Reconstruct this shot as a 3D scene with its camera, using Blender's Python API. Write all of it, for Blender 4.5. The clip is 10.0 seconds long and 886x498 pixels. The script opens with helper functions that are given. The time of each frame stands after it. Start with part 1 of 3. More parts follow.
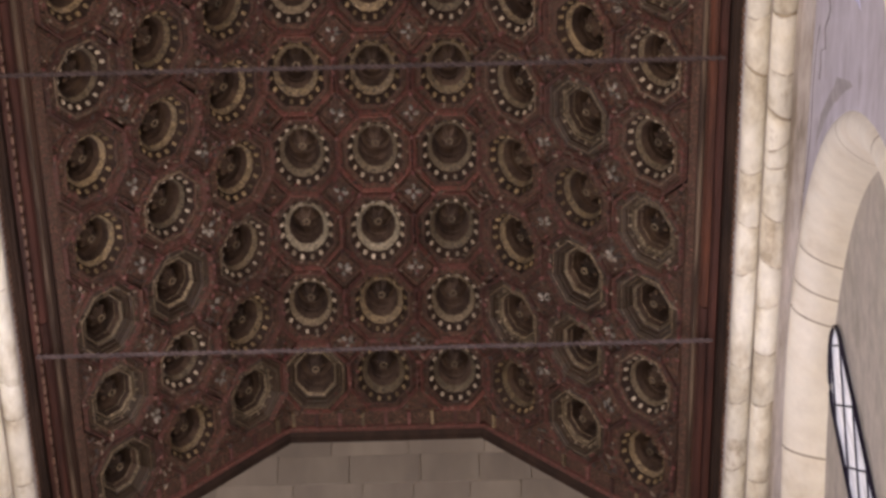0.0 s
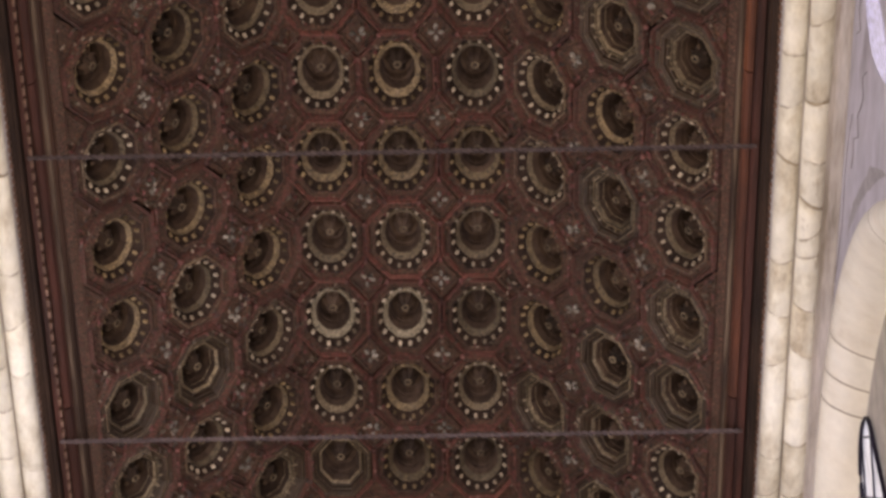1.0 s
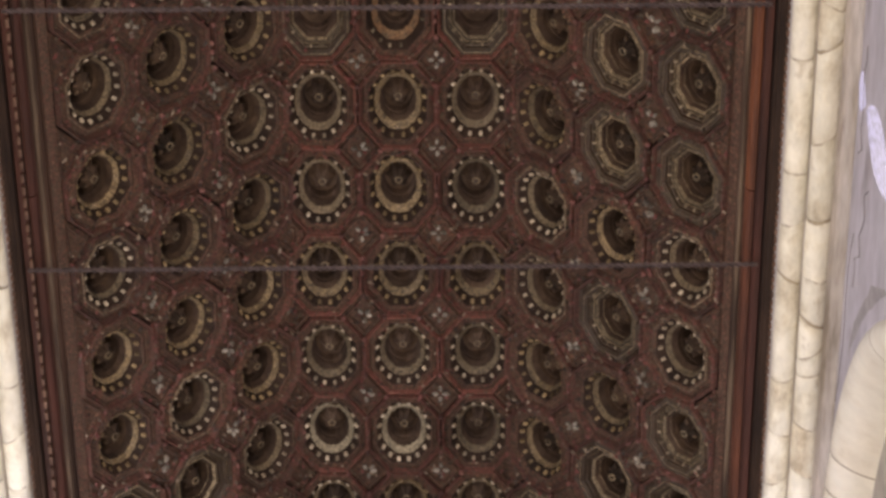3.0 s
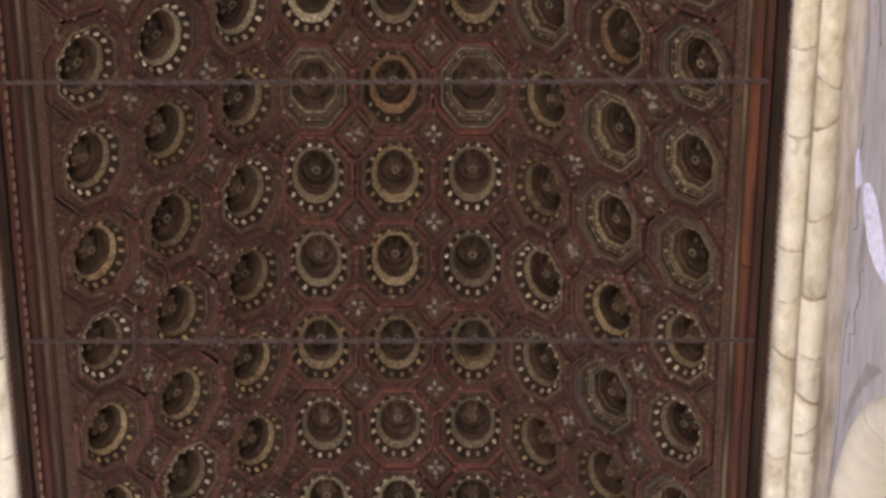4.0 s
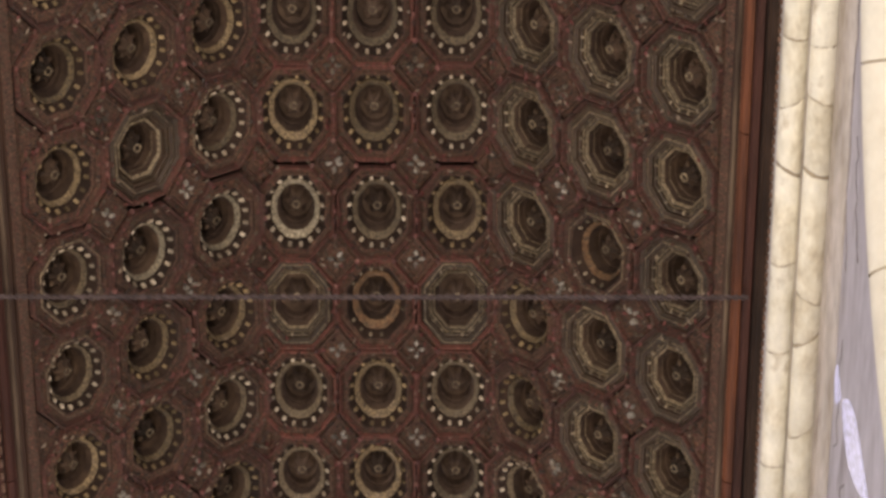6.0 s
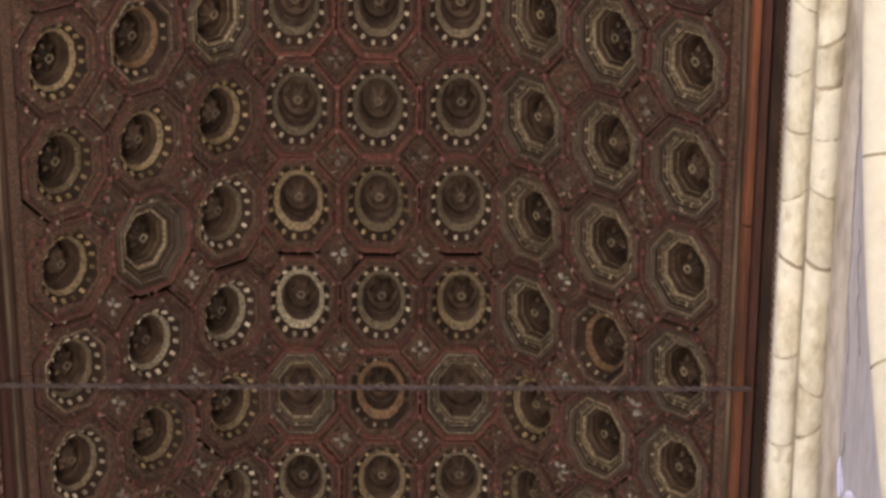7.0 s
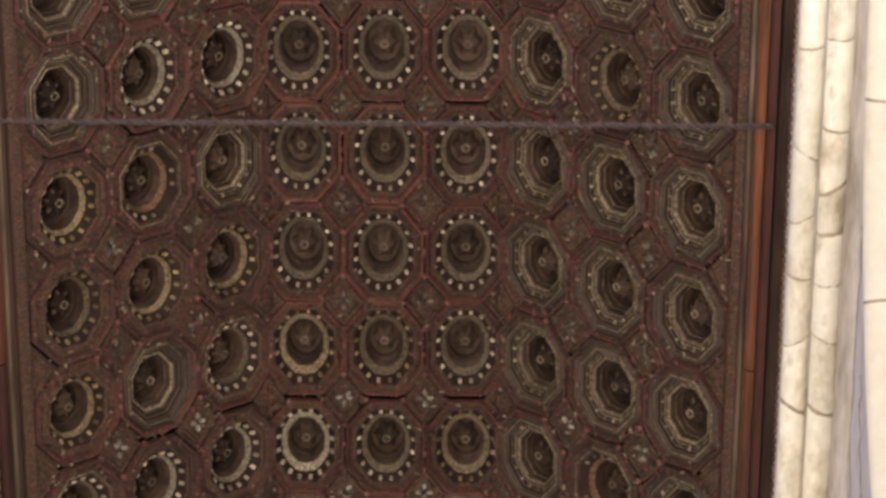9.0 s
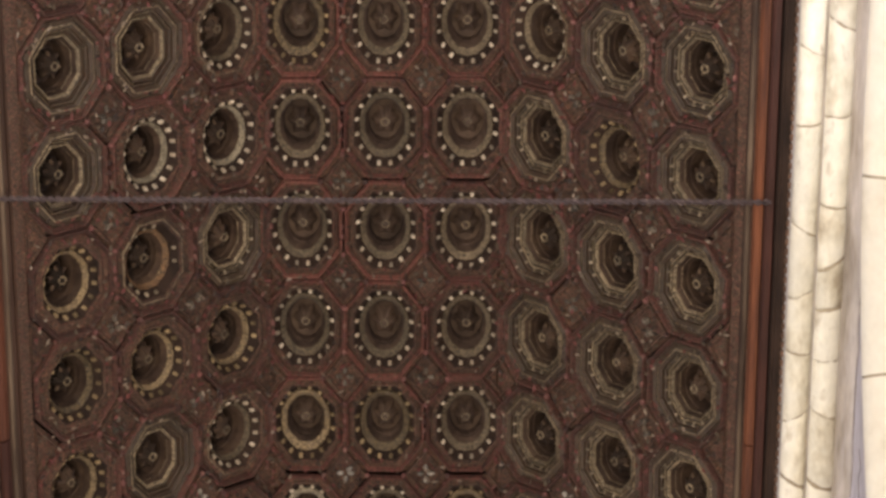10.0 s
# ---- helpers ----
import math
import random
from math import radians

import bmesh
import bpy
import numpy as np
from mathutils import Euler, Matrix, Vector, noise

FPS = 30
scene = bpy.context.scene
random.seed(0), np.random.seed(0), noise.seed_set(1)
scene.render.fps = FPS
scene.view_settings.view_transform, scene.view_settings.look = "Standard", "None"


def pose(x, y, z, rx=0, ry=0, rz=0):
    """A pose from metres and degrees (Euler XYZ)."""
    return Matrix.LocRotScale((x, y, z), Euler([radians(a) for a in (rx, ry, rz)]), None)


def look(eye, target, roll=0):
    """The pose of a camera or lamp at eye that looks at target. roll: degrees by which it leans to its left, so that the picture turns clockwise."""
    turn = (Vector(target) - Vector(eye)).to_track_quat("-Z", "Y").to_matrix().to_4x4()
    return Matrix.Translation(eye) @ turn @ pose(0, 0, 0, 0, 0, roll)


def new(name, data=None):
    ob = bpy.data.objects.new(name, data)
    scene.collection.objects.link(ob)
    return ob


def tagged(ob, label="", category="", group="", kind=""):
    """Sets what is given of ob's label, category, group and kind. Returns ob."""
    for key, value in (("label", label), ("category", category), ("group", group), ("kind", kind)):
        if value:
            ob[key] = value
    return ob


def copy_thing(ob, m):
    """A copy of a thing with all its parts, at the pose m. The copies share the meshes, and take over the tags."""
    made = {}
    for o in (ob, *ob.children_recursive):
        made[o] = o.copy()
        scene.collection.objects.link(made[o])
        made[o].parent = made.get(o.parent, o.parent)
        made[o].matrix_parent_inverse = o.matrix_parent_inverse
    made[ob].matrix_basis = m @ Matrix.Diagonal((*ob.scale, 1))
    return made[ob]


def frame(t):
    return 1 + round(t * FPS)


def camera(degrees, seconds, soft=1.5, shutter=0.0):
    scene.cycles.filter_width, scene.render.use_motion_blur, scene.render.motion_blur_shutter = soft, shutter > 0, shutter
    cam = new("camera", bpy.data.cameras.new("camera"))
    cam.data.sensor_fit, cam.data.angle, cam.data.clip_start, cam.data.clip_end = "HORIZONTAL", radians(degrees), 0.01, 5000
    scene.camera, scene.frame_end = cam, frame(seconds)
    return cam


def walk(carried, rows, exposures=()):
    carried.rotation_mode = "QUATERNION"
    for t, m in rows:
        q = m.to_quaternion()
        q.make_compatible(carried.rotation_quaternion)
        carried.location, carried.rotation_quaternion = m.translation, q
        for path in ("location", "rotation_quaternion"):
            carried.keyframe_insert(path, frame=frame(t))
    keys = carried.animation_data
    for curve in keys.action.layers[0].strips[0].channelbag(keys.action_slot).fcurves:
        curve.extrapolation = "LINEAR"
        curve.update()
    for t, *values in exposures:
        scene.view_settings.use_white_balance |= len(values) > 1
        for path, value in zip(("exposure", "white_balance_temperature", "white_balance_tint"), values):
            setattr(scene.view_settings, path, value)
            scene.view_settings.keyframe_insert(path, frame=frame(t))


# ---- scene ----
cam = camera(17.93, 10.0, soft=3.1)
# seconds, place in metres, yaw, pitch, roll in degrees: a hand-held tilt upwards along the nave's ceiling
ROWS = [
    (0.0, 0.684, -0.010, 1.613, -0.071, 54.556, 1.469),
    (0.5, 0.657, 0.077, 1.700, 0.853, 55.551, 0.490),
    (1.0, 0.632, 0.121, 1.754, 0.703, 56.393, 0.351),
    (1.5, 0.627, 0.129, 1.781, 0.692, 57.060, 0.149),
    (2.0, 0.627, 0.148, 1.789, 0.687, 57.680, -0.035),
    (3.5, 0.574, 0.091, 1.777, 0.440, 59.343, 0.002),
    (4.0, 0.597, 0.066, 1.763, 0.428, 60.149, -0.280),
    (4.5, 0.611, 0.026, 1.740, 0.275, 61.016, -0.242),
    (5.0, 0.649, 0.000, 1.748, 0.162, 62.159, -0.166),
    (5.5, 0.752, 0.035, 1.749, 0.445, 63.373, -0.406),
    (6.0, 0.779, 0.047, 1.658, 0.531, 64.608, -0.547),
    (7.5, 0.807, -0.037, 1.515, 1.126, 67.209, -1.351),
    (8.0, 0.797, -0.069, 1.460, 1.218, 67.927, -1.427),
    (8.5, 0.771, -0.117, 1.415, 1.133, 68.549, -1.450),
    (9.0, 0.765, -0.138, 1.332, 1.132, 69.304, -1.487),
    (9.5, 0.765, -0.175, 1.250, 1.193, 70.017, -1.435),
    (10.0, 0.725, -0.194, 1.157, 1.011, 70.876, -1.232),
]
walk(cam, [(t, pose(x, y, z, 90 + pitch, 0, yaw) @ pose(0, 0, 0, 0, 0, -roll)) for t, x, y, z, yaw, pitch, roll in ROWS],
     exposures=[(0.0, -0.2, 6450, 18), (1.5, -0.14, 6450, 15), (4.0, -0.02, 6430, 11), (10.0, 0.06, 6450, 9)])

# ---- units: one coffer's width is the module of the whole ceiling ----
S = 0.8
Y0, Z0 = -24.989, -31.881


def at(x, y, z):
    """Module coordinates (x from the nave's axis, y along it, z from the flat of the ceiling) to metres."""
    return Vector((x * S, (y - Y0) * S, (z - Z0) * S + 1.6))


# ---- light ----
world = bpy.data.worlds.new("world")
scene.world = world
world.use_nodes = True
wn = world.node_tree.nodes
sky = wn.new("ShaderNodeTexSky")
sky.sky_type, sky.sun_disc = "NISHITA", False
sky.sun_elevation, sky.sun_rotation = radians(40), radians(200)
world.node_tree.links.new(sky.outputs[0], wn["Background"].inputs[0])
wn["Background"].inputs[1].default_value = 0.1


# an added area lamp out of view, not a fitting of the place
def uplight(place, target, watts, size, colour):
    lamp = bpy.data.lights.new("unseen_uplight", "AREA")
    lamp.energy, lamp.size, lamp.color = watts, size, colour
    ob = new("unseen_uplight", lamp)
    ob.matrix_world = look(place, target)
    return ob


# ---- materials ----
def mat(name, colour, rough=0.7, metal=0.0, var=0.25, scale=6.0, bump=0.2, rand=0.15, second=None, stretch=(1, 1, 1), grime=0.0):
    m = bpy.data.materials.new(name)
    m.use_nodes = True
    nt = m.node_tree
    n, l = nt.nodes, nt.links
    b = n["Principled BSDF"]
    b.inputs["Roughness"].default_value, b.inputs["Metallic"].default_value = rough, metal
    b.inputs["Specular IOR Level"].default_value = 0.2
    tc = n.new("ShaderNodeTexCoord")
    mp = n.new("ShaderNodeMapping")
    mp.inputs["Scale"].default_value = stretch
    l.new(tc.outputs["Object"], mp.inputs[0])
    oi = n.new("ShaderNodeObjectInfo")
    off = n.new("ShaderNodeVectorMath")
    off.operation = "MULTIPLY_ADD"
    off.inputs[1].default_value = (37, 21, 53)
    l.new(oi.outputs["Random"], off.inputs[0])
    l.new(mp.outputs[0], off.inputs[2])
    fine, wide = n.new("ShaderNodeTexNoise"), n.new("ShaderNodeTexNoise")
    for node, sc in ((fine, scale * 5), (wide, scale)):
        node.inputs["Scale"].default_value, node.inputs["Detail"].default_value = sc, 6
        l.new(off.outputs[0], node.inputs["Vector"])
    ramp = n.new("ShaderNodeValToRGB")
    ramp.color_ramp.elements[0].position, ramp.color_ramp.elements[1].position = 0.35, 0.68
    c2 = second or tuple(c * (1 - 2 * var) for c in colour)
    ramp.color_ramp.elements[0].color, ramp.color_ramp.elements[1].color = (*c2, 1), (*colour, 1)
    l.new(wide.outputs[0], ramp.inputs[0])
    hsv = n.new("ShaderNodeHueSaturation")
    val = n.new("ShaderNodeMath")
    val.operation = "MULTIPLY_ADD"
    val.inputs[1].default_value, val.inputs[2].default_value = 2 * rand, 1 - rand
    l.new(oi.outputs["Random"], val.inputs[0])
    grain = n.new("ShaderNodeMath")
    grain.operation = "MULTIPLY_ADD"
    grain.inputs[1].default_value, grain.inputs[2].default_value = 1.6 * var, 1 - 0.8 * var
    l.new(fine.outputs[0], grain.inputs[0])
    both = n.new("ShaderNodeMath")
    both.operation = "MULTIPLY"
    l.new(val.outputs[0], both.inputs[0])
    l.new(grain.outputs[0], both.inputs[1])
    l.new(both.outputs[0], hsv.inputs["Value"])
    l.new(ramp.outputs[0], hsv.inputs["Color"])
    l.new(hsv.outputs[0], b.inputs["Base Color"])
    if bump:
        bp = n.new("ShaderNodeBump")
        bp.inputs["Strength"].default_value, bp.inputs["Distance"].default_value = bump, 0.02
        l.new(fine.outputs[0], bp.inputs["Height"])
        l.new(bp.outputs[0], b.inputs["Normal"])
    return m


def painted(name, colours, scale, rough=0.75, rand=0.2, bump=0.5, gain=(1, 1, 1), stretch=(1, 1, 1)):
    """Old polychromy: patches of several colours over carved relief."""
    m = bpy.data.materials.new(name)
    m.use_nodes = True
    n, l = m.node_tree.nodes, m.node_tree.links
    b = n["Principled BSDF"]
    b.inputs["Roughness"].default_value = rough
    tc, oi = n.new("ShaderNodeTexCoord"), n.new("ShaderNodeObjectInfo")
    off = n.new("ShaderNodeVectorMath")
    off.operation = "MULTIPLY_ADD"
    off.inputs[1].default_value = (31, 47, 19)
    mp = n.new("ShaderNodeMapping")
    mp.inputs["Scale"].default_value = stretch
    l.new(tc.outputs["Object"], mp.inputs[0])
    l.new(oi.outputs["Random"], off.inputs[0])
    l.new(mp.outputs[0], off.inputs[2])
    big, small = n.new("ShaderNodeTexNoise"), n.new("ShaderNodeTexNoise")
    for node, sc, det in ((big, scale, 4), (small, scale * 3.5, 5)):
        node.inputs["Scale"].default_value, node.inputs["Detail"].default_value = sc, det
        node.inputs["Roughness"].default_value = 0.7
        l.new(off.outputs[0], node.inputs["Vector"])
    ramp = n.new("ShaderNodeValToRGB")
    e = ramp.color_ramp.elements
    while len(e) < len(colours):
        e.new(0.5)
    for k, c in enumerate(colours):
        e[k].position, e[k].color = 0.3 + 0.4 * k / (len(colours) - 1), (*[q * g for q, g in zip(c, gain)], 1)
    l.new(big.outputs[0], ramp.inputs[0])
    hsv = n.new("ShaderNodeHueSaturation")
    val, grain, both = n.new("ShaderNodeMath"), n.new("ShaderNodeMapRange"), n.new("ShaderNodeMath")
    val.operation, both.operation = "MULTIPLY_ADD", "MULTIPLY"
    val.inputs[1].default_value, val.inputs[2].default_value = 2 * rand, 1 - rand
    l.new(oi.outputs["Random"], val.inputs[0])
    grain.inputs[1].default_value, grain.inputs[2].default_value = 0.35, 0.65
    grain.inputs[3].default_value, grain.inputs[4].default_value = 1 - 1.3 * bump * 0.8, 1 + 1.3 * bump * 0.8
    l.new(small.outputs[0], grain.inputs[0])
    l.new(val.outputs[0], both.inputs[0])
    l.new(grain.outputs[0], both.inputs[1])
    l.new(both.outputs[0], hsv.inputs["Value"])
    l.new(ramp.outputs[0], hsv.inputs["Color"])
    l.new(hsv.outputs[0], b.inputs["Base Color"])
    bp = n.new("ShaderNodeBump")
    bp.inputs["Strength"].default_value, bp.inputs["Distance"].default_value = bump, 0.03
    l.new(small.outputs[0], bp.inputs["Height"])
    l.new(bp.outputs[0], b.inputs["Normal"])
    return m


WOOD = mat("dark_walnut", (0.04, 0.023, 0.016), second=(0.02, 0.012, 0.009), rough=0.8, stretch=(1, 0.3, 1))
FIELD = painted("painted_field", [(0.03, 0.019, 0.014), (0.084, 0.032, 0.025), (0.05, 0.036, 0.025), (0.105, 0.046, 0.034), (0.105, 0.088, 0.058)], 15, bump=1.0, gain=(1.22, 1.14, 0.98))
COLLAR = painted("grey_brown_collar", [(0.02, 0.014, 0.01), (0.044, 0.026, 0.018), (0.036, 0.026, 0.017), (0.06, 0.042, 0.028)], 10, rough=0.5, gain=(1.22, 1.14, 0.98))
RED = painted("red_moulding", [(0.045, 0.029, 0.022), (0.085, 0.045, 0.034), (0.11, 0.036, 0.032), (0.145, 0.06, 0.05), (0.085, 0.062, 0.044)], 17, rand=0.3, bump=0.7, gain=(1.22, 1.14, 0.98))
OCHRE = painted("worn_gilding", [(0.05, 0.036, 0.024), (0.13, 0.095, 0.052), (0.23, 0.175, 0.095), (0.1, 0.075, 0.048), (0.36, 0.28, 0.17)], 12, rough=0.4, rand=0.45, bump=0.8, gain=(1.1, 1.05, 1.05))
IVORY = mat("ivory_paint", (0.56, 0.48, 0.37), second=(0.26, 0.2, 0.14), scale=10, rand=0.5)
GILT = mat("yellowed_paint", (0.3, 0.22, 0.12), second=(0.13, 0.09, 0.05), scale=10, rand=0.6)
GREYBEAD = painted("grey_bead_paint", [(0.055, 0.039, 0.025), (0.13, 0.096, 0.057), (0.195, 0.148, 0.092), (0.1, 0.072, 0.045), (0.26, 0.2, 0.13)], 14, rough=0.55, rand=0.3, bump=0.8)
PALE = painted("pale_bead_paint", [(0.1, 0.08, 0.055), (0.24, 0.195, 0.13), (0.34, 0.285, 0.2), (0.16, 0.13, 0.085), (0.42, 0.36, 0.26)], 13, rough=0.55, rand=0.25, bump=0.8)
OLIVE = painted("olive_grey_fillet", [(0.055, 0.038, 0.025), (0.18, 0.133, 0.08), (0.3, 0.235, 0.15), (0.1, 0.07, 0.045), (0.4, 0.32, 0.21)], 13, rough=0.55, rand=0.3, bump=0.8)
RUST = painted("orange_brown_bead", [(0.05, 0.033, 0.022), (0.15, 0.075, 0.035), (0.22, 0.125, 0.06), (0.09, 0.055, 0.033), (0.24, 0.17, 0.09)], 12, rough=0.5, rand=0.2, bump=0.8)
DULL_DENTIL = mat("dulled_dentil_paint", (0.34, 0.275, 0.195), second=(0.1, 0.078, 0.052), scale=10, rand=0.5)
BOSS_LEAF = mat("boss_leaf_paint", (0.095, 0.064, 0.042), second=(0.05, 0.032, 0.022), scale=10, rand=0.5)
WELL = mat("well_wood", (0.075, 0.048, 0.033), second=(0.034, 0.021, 0.016), scale=6, var=0.4, rand=0.3)
# lighter copy of the well wood: brighter light on the flat, put into colour
LIT_WELL = mat("lit_well_wood", (0.1, 0.066, 0.048), second=(0.044, 0.028, 0.021), scale=6, var=0.35, rand=0.3)
PENDANT_RED = mat("red_brown_pendant_wood", (0.06, 0.037, 0.025), second=(0.028, 0.018, 0.013), scale=9, rand=0.6)
FILLET = mat("faded_fillet", (0.17, 0.12, 0.082), second=(0.045, 0.028, 0.02), scale=3, stretch=(4, 0.3, 1), var=0.5)
PENDANT = mat("pendant_wood", (0.085, 0.056, 0.04), second=(0.042, 0.027, 0.021), scale=9, rand=0.4)
DULL_RED = painted("dull_red_moulding", [(0.032, 0.021, 0.016), (0.06, 0.03, 0.023), (0.085, 0.03, 0.026), (0.065, 0.036, 0.028), (0.085, 0.07, 0.048)], 15, rand=0.3, bump=0.8, gain=(1.22, 1.14, 0.98))
DARK_ARC = painted("darker_plaster", [(0.3, 0.27, 0.28), (0.4, 0.37, 0.38), (0.34, 0.31, 0.32)], 3, rough=0.9, rand=0.02, bump=0.2)
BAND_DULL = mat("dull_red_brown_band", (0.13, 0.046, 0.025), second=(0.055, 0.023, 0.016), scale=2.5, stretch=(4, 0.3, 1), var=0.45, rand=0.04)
LEAF = painted("grey_leaf", [(0.1, 0.085, 0.068), (0.22, 0.195, 0.165), (0.36, 0.32, 0.275)], 20, rand=0.55)
DULL_LEAF = painted("grimy_leaf", [(0.05, 0.038, 0.028), (0.1, 0.08, 0.06), (0.17, 0.14, 0.11)], 20, rand=0.5)
STUD = painted("red_stud", [(0.07, 0.028, 0.025), (0.125, 0.046, 0.04), (0.17, 0.1, 0.078)], 16, rand=0.7)
# also darkens the west boards, where dimmer light is put into the colour
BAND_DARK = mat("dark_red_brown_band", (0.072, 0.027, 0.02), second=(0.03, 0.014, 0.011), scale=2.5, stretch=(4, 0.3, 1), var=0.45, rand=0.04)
CORNICE_DENTIL = mat("brown_dentil_paint", (0.2, 0.12, 0.085), second=(0.07, 0.04, 0.03), scale=7, rand=0.1)
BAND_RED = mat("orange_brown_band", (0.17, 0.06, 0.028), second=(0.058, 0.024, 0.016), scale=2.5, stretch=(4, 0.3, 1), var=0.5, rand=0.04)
FASCIA = mat("brown_fascia", (0.075, 0.038, 0.026), second=(0.032, 0.018, 0.013), scale=3, stretch=(4, 0.1, 1), var=0.5)
STONE = painted("cream_stone", [(0.38, 0.32, 0.235), (0.58, 0.525, 0.415), (0.72, 0.68, 0.575), (0.76, 0.725, 0.635), (0.47, 0.41, 0.315)], 1.5, rough=0.85, rand=0.1, bump=0.1, stretch=(1.4, 0.8, 1))
ARCH_STONE = painted("pale_arch_stone", [(0.66, 0.6, 0.49), (0.77, 0.72, 0.62), (0.8, 0.76, 0.67), (0.75, 0.71, 0.62)], 1.2, rough=0.85, rand=0.04, bump=0.05)
MORTAR = mat("mortar", (0.47, 0.4, 0.29), second=(0.33, 0.27, 0.2), rough=0.95, scale=5)
# grey plaster; the lilac cast of window daylight is mixed into its colour
PLASTER = painted("lilac_lit_plaster", [(0.36, 0.33, 0.355), (0.48, 0.45, 0.5), (0.55, 0.52, 0.58), (0.34, 0.305, 0.33)], 1.5, rough=0.9, rand=0.02, bump=0.12, stretch=(1, 0.3, 0.8))
STAINED = painted("stained_plaster", [(0.2, 0.165, 0.14), (0.36, 0.32, 0.29), (0.46, 0.42, 0.41), (0.3, 0.26, 0.24)], 2.6, rough=0.9, rand=0.02, bump=0.14, stretch=(1.5, 0.22, 1))
RECESS = painted("grey_beige_plaster", [(0.36, 0.32, 0.27), (0.45, 0.41, 0.36), (0.4, 0.36, 0.32)], 1.1, rough=0.9, rand=0.02, bump=0.15)
CRACK = mat("dark_crack", (0.27, 0.24, 0.25), rough=0.95, scale=8)
BEIGE = mat("beige_ashlar", (0.34, 0.29, 0.23), second=(0.25, 0.21, 0.17), rough=0.9, scale=1.6, var=0.12, rand=0.12, stretch=(1, 1, 0.3))
IRON = mat("rusty_iron", (0.135, 0.1, 0.098), second=(0.062, 0.047, 0.048), rough=0.6, metal=0.2, scale=10)
LEAD = mat("blackened_lead", (0.02, 0.014, 0.04), rough=0.6, scale=8)
FLOOR = mat("stone_floor", (0.35, 0.31, 0.27), rough=0.5, scale=1.5)


def daylight_glass(name, colour, strength):
    m = bpy.data.materials.new(name)
    m.use_nodes = True
    n, l = m.node_tree.nodes, m.node_tree.links
    b = n["Principled BSDF"]
    tex = n.new("ShaderNodeTexNoise")
    tex.inputs["Scale"].default_value = 14
    ramp = n.new("ShaderNodeValToRGB")
    ramp.color_ramp.elements[0].position, ramp.color_ramp.elements[1].position = 0.35, 0.6
    ramp.color_ramp.elements[0].color = (*[c * 0.45 for c in colour], 1)
    ramp.color_ramp.elements[1].color = (*colour, 1)
    l.new(tex.outputs[0], ramp.inputs[0])
    l.new(ramp.outputs[0], b.inputs["Emission Color"])
    b.inputs["Emission Strength"].default_value = strength
    b.inputs["Base Color"].default_value, b.inputs["Roughness"].default_value = (0.3, 0.3, 0.35, 1), 0.15
    return m


GLASS = daylight_glass("daylit_glass", (0.82, 0.8, 0.85), 0.75)
BLUE_GLOW = daylight_glass("bluish_glow", (0.66, 0.62, 0.95), 0.7)


# ---- mesh helpers ----
def part(name, bm, material, parent=None, label=""):
    me = bpy.data.meshes.new(name)
    bmesh.ops.recalc_face_normals(bm, faces=bm.faces[:])
    bm.to_mesh(me)
    bm.free()
    for m in material if isinstance(material, (list, tuple)) else (material,):
        me.materials.append(m)
    ob = new(name, me)
    ob.parent = parent
    if label:
        ob["label"] = label
    return ob


def slab(bm, lo, hi):
    """An axis-aligned block between two corners in metres."""
    v = bmesh.ops.create_cube(bm, size=1)["verts"]
    for q in v:
        q.co = Vector([l + (h - l) * (c + 0.5) for l, h, c in zip(lo, hi, q.co)])
    return v


def octagon(a, b):
    k = 0.4142
    return [(a, -b * k), (a, b * k), (a * k, b), (-a * k, b), (-a, b * k), (-a, -b * k), (-a * k, -b), (a * k, -b)]


def rings(bm, a, b, steps, soft=None):
    """Lofted octagons: steps of (share of the full size, height); with soft, sixteen-sided ones worn towards a circle, each step with its own softness."""
    loops = []
    for i, (s, z) in enumerate(steps):
        if soft is None:
            pts = octagon(a * s, b * s)
        else:
            w = soft[min(i, len(soft) - 1)]
            r = (s * (1 + 0.035 * w), s * (1.0824 + (1.035 - 1.0824) * w))
            pts = [(a * r[j % 2] * math.cos(math.pi * j / 8), b * r[j % 2] * math.sin(math.pi * j / 8)) for j in range(16)]
        loops.append([bm.verts.new((x, y, z * S)) for x, y in pts])
    n = len(loops[0])
    for p, q in zip(loops, loops[1:]):
        for i in range(n):
            bm.faces.new((p[i], p[(i + 1) % n], q[(i + 1) % n], q[i]))
    return bm


def skew(x, y, z):
    """As at(), for the cornices and wall heads, which stand a hand's breadth to the west of the coffers' axis."""
    return at(x - 0.035, y, z)


def sweep(bm, profile, y0, y1, mirror=1, closed=True):
    """A profile of (x, z) in modules drawn along the nave."""
    ends = [[bm.verts.new(skew(mirror * x, y, z)) for x, z in profile] for y in (y0, y1)]
    n = len(profile)
    for p, q in zip(ends, ends[1:]):
        for i in range(n if closed else n - 1):
            j = (i + 1) % n
            bm.faces.new((p[i], p[j], q[j], q[i]))
    if closed:
        bm.faces.new(ends[0])
        bm.faces.new(ends[-1][::-1])
    return bm


# ---- plan of the ceiling ----
PY = 1.270                     # coffer length along the nave
ROW0 = -0.27                   # middle of the last row before the end wall
LAST = 17                      # rows built
FIRST = ROW0 + PY / 2          # edge of the last row
END = 0.85                     # face of the end wall
BACK = -48.0                   # face of the wall behind
SLOPE = radians(43.0)
FOLD = 1.47
SIDE = 1.175                   # coffer width up the slope
SINK = 0.2                     # how far the carved face hangs below the bottoms of the coffers' beads
EDGE = 4.085
DROP = 2.6


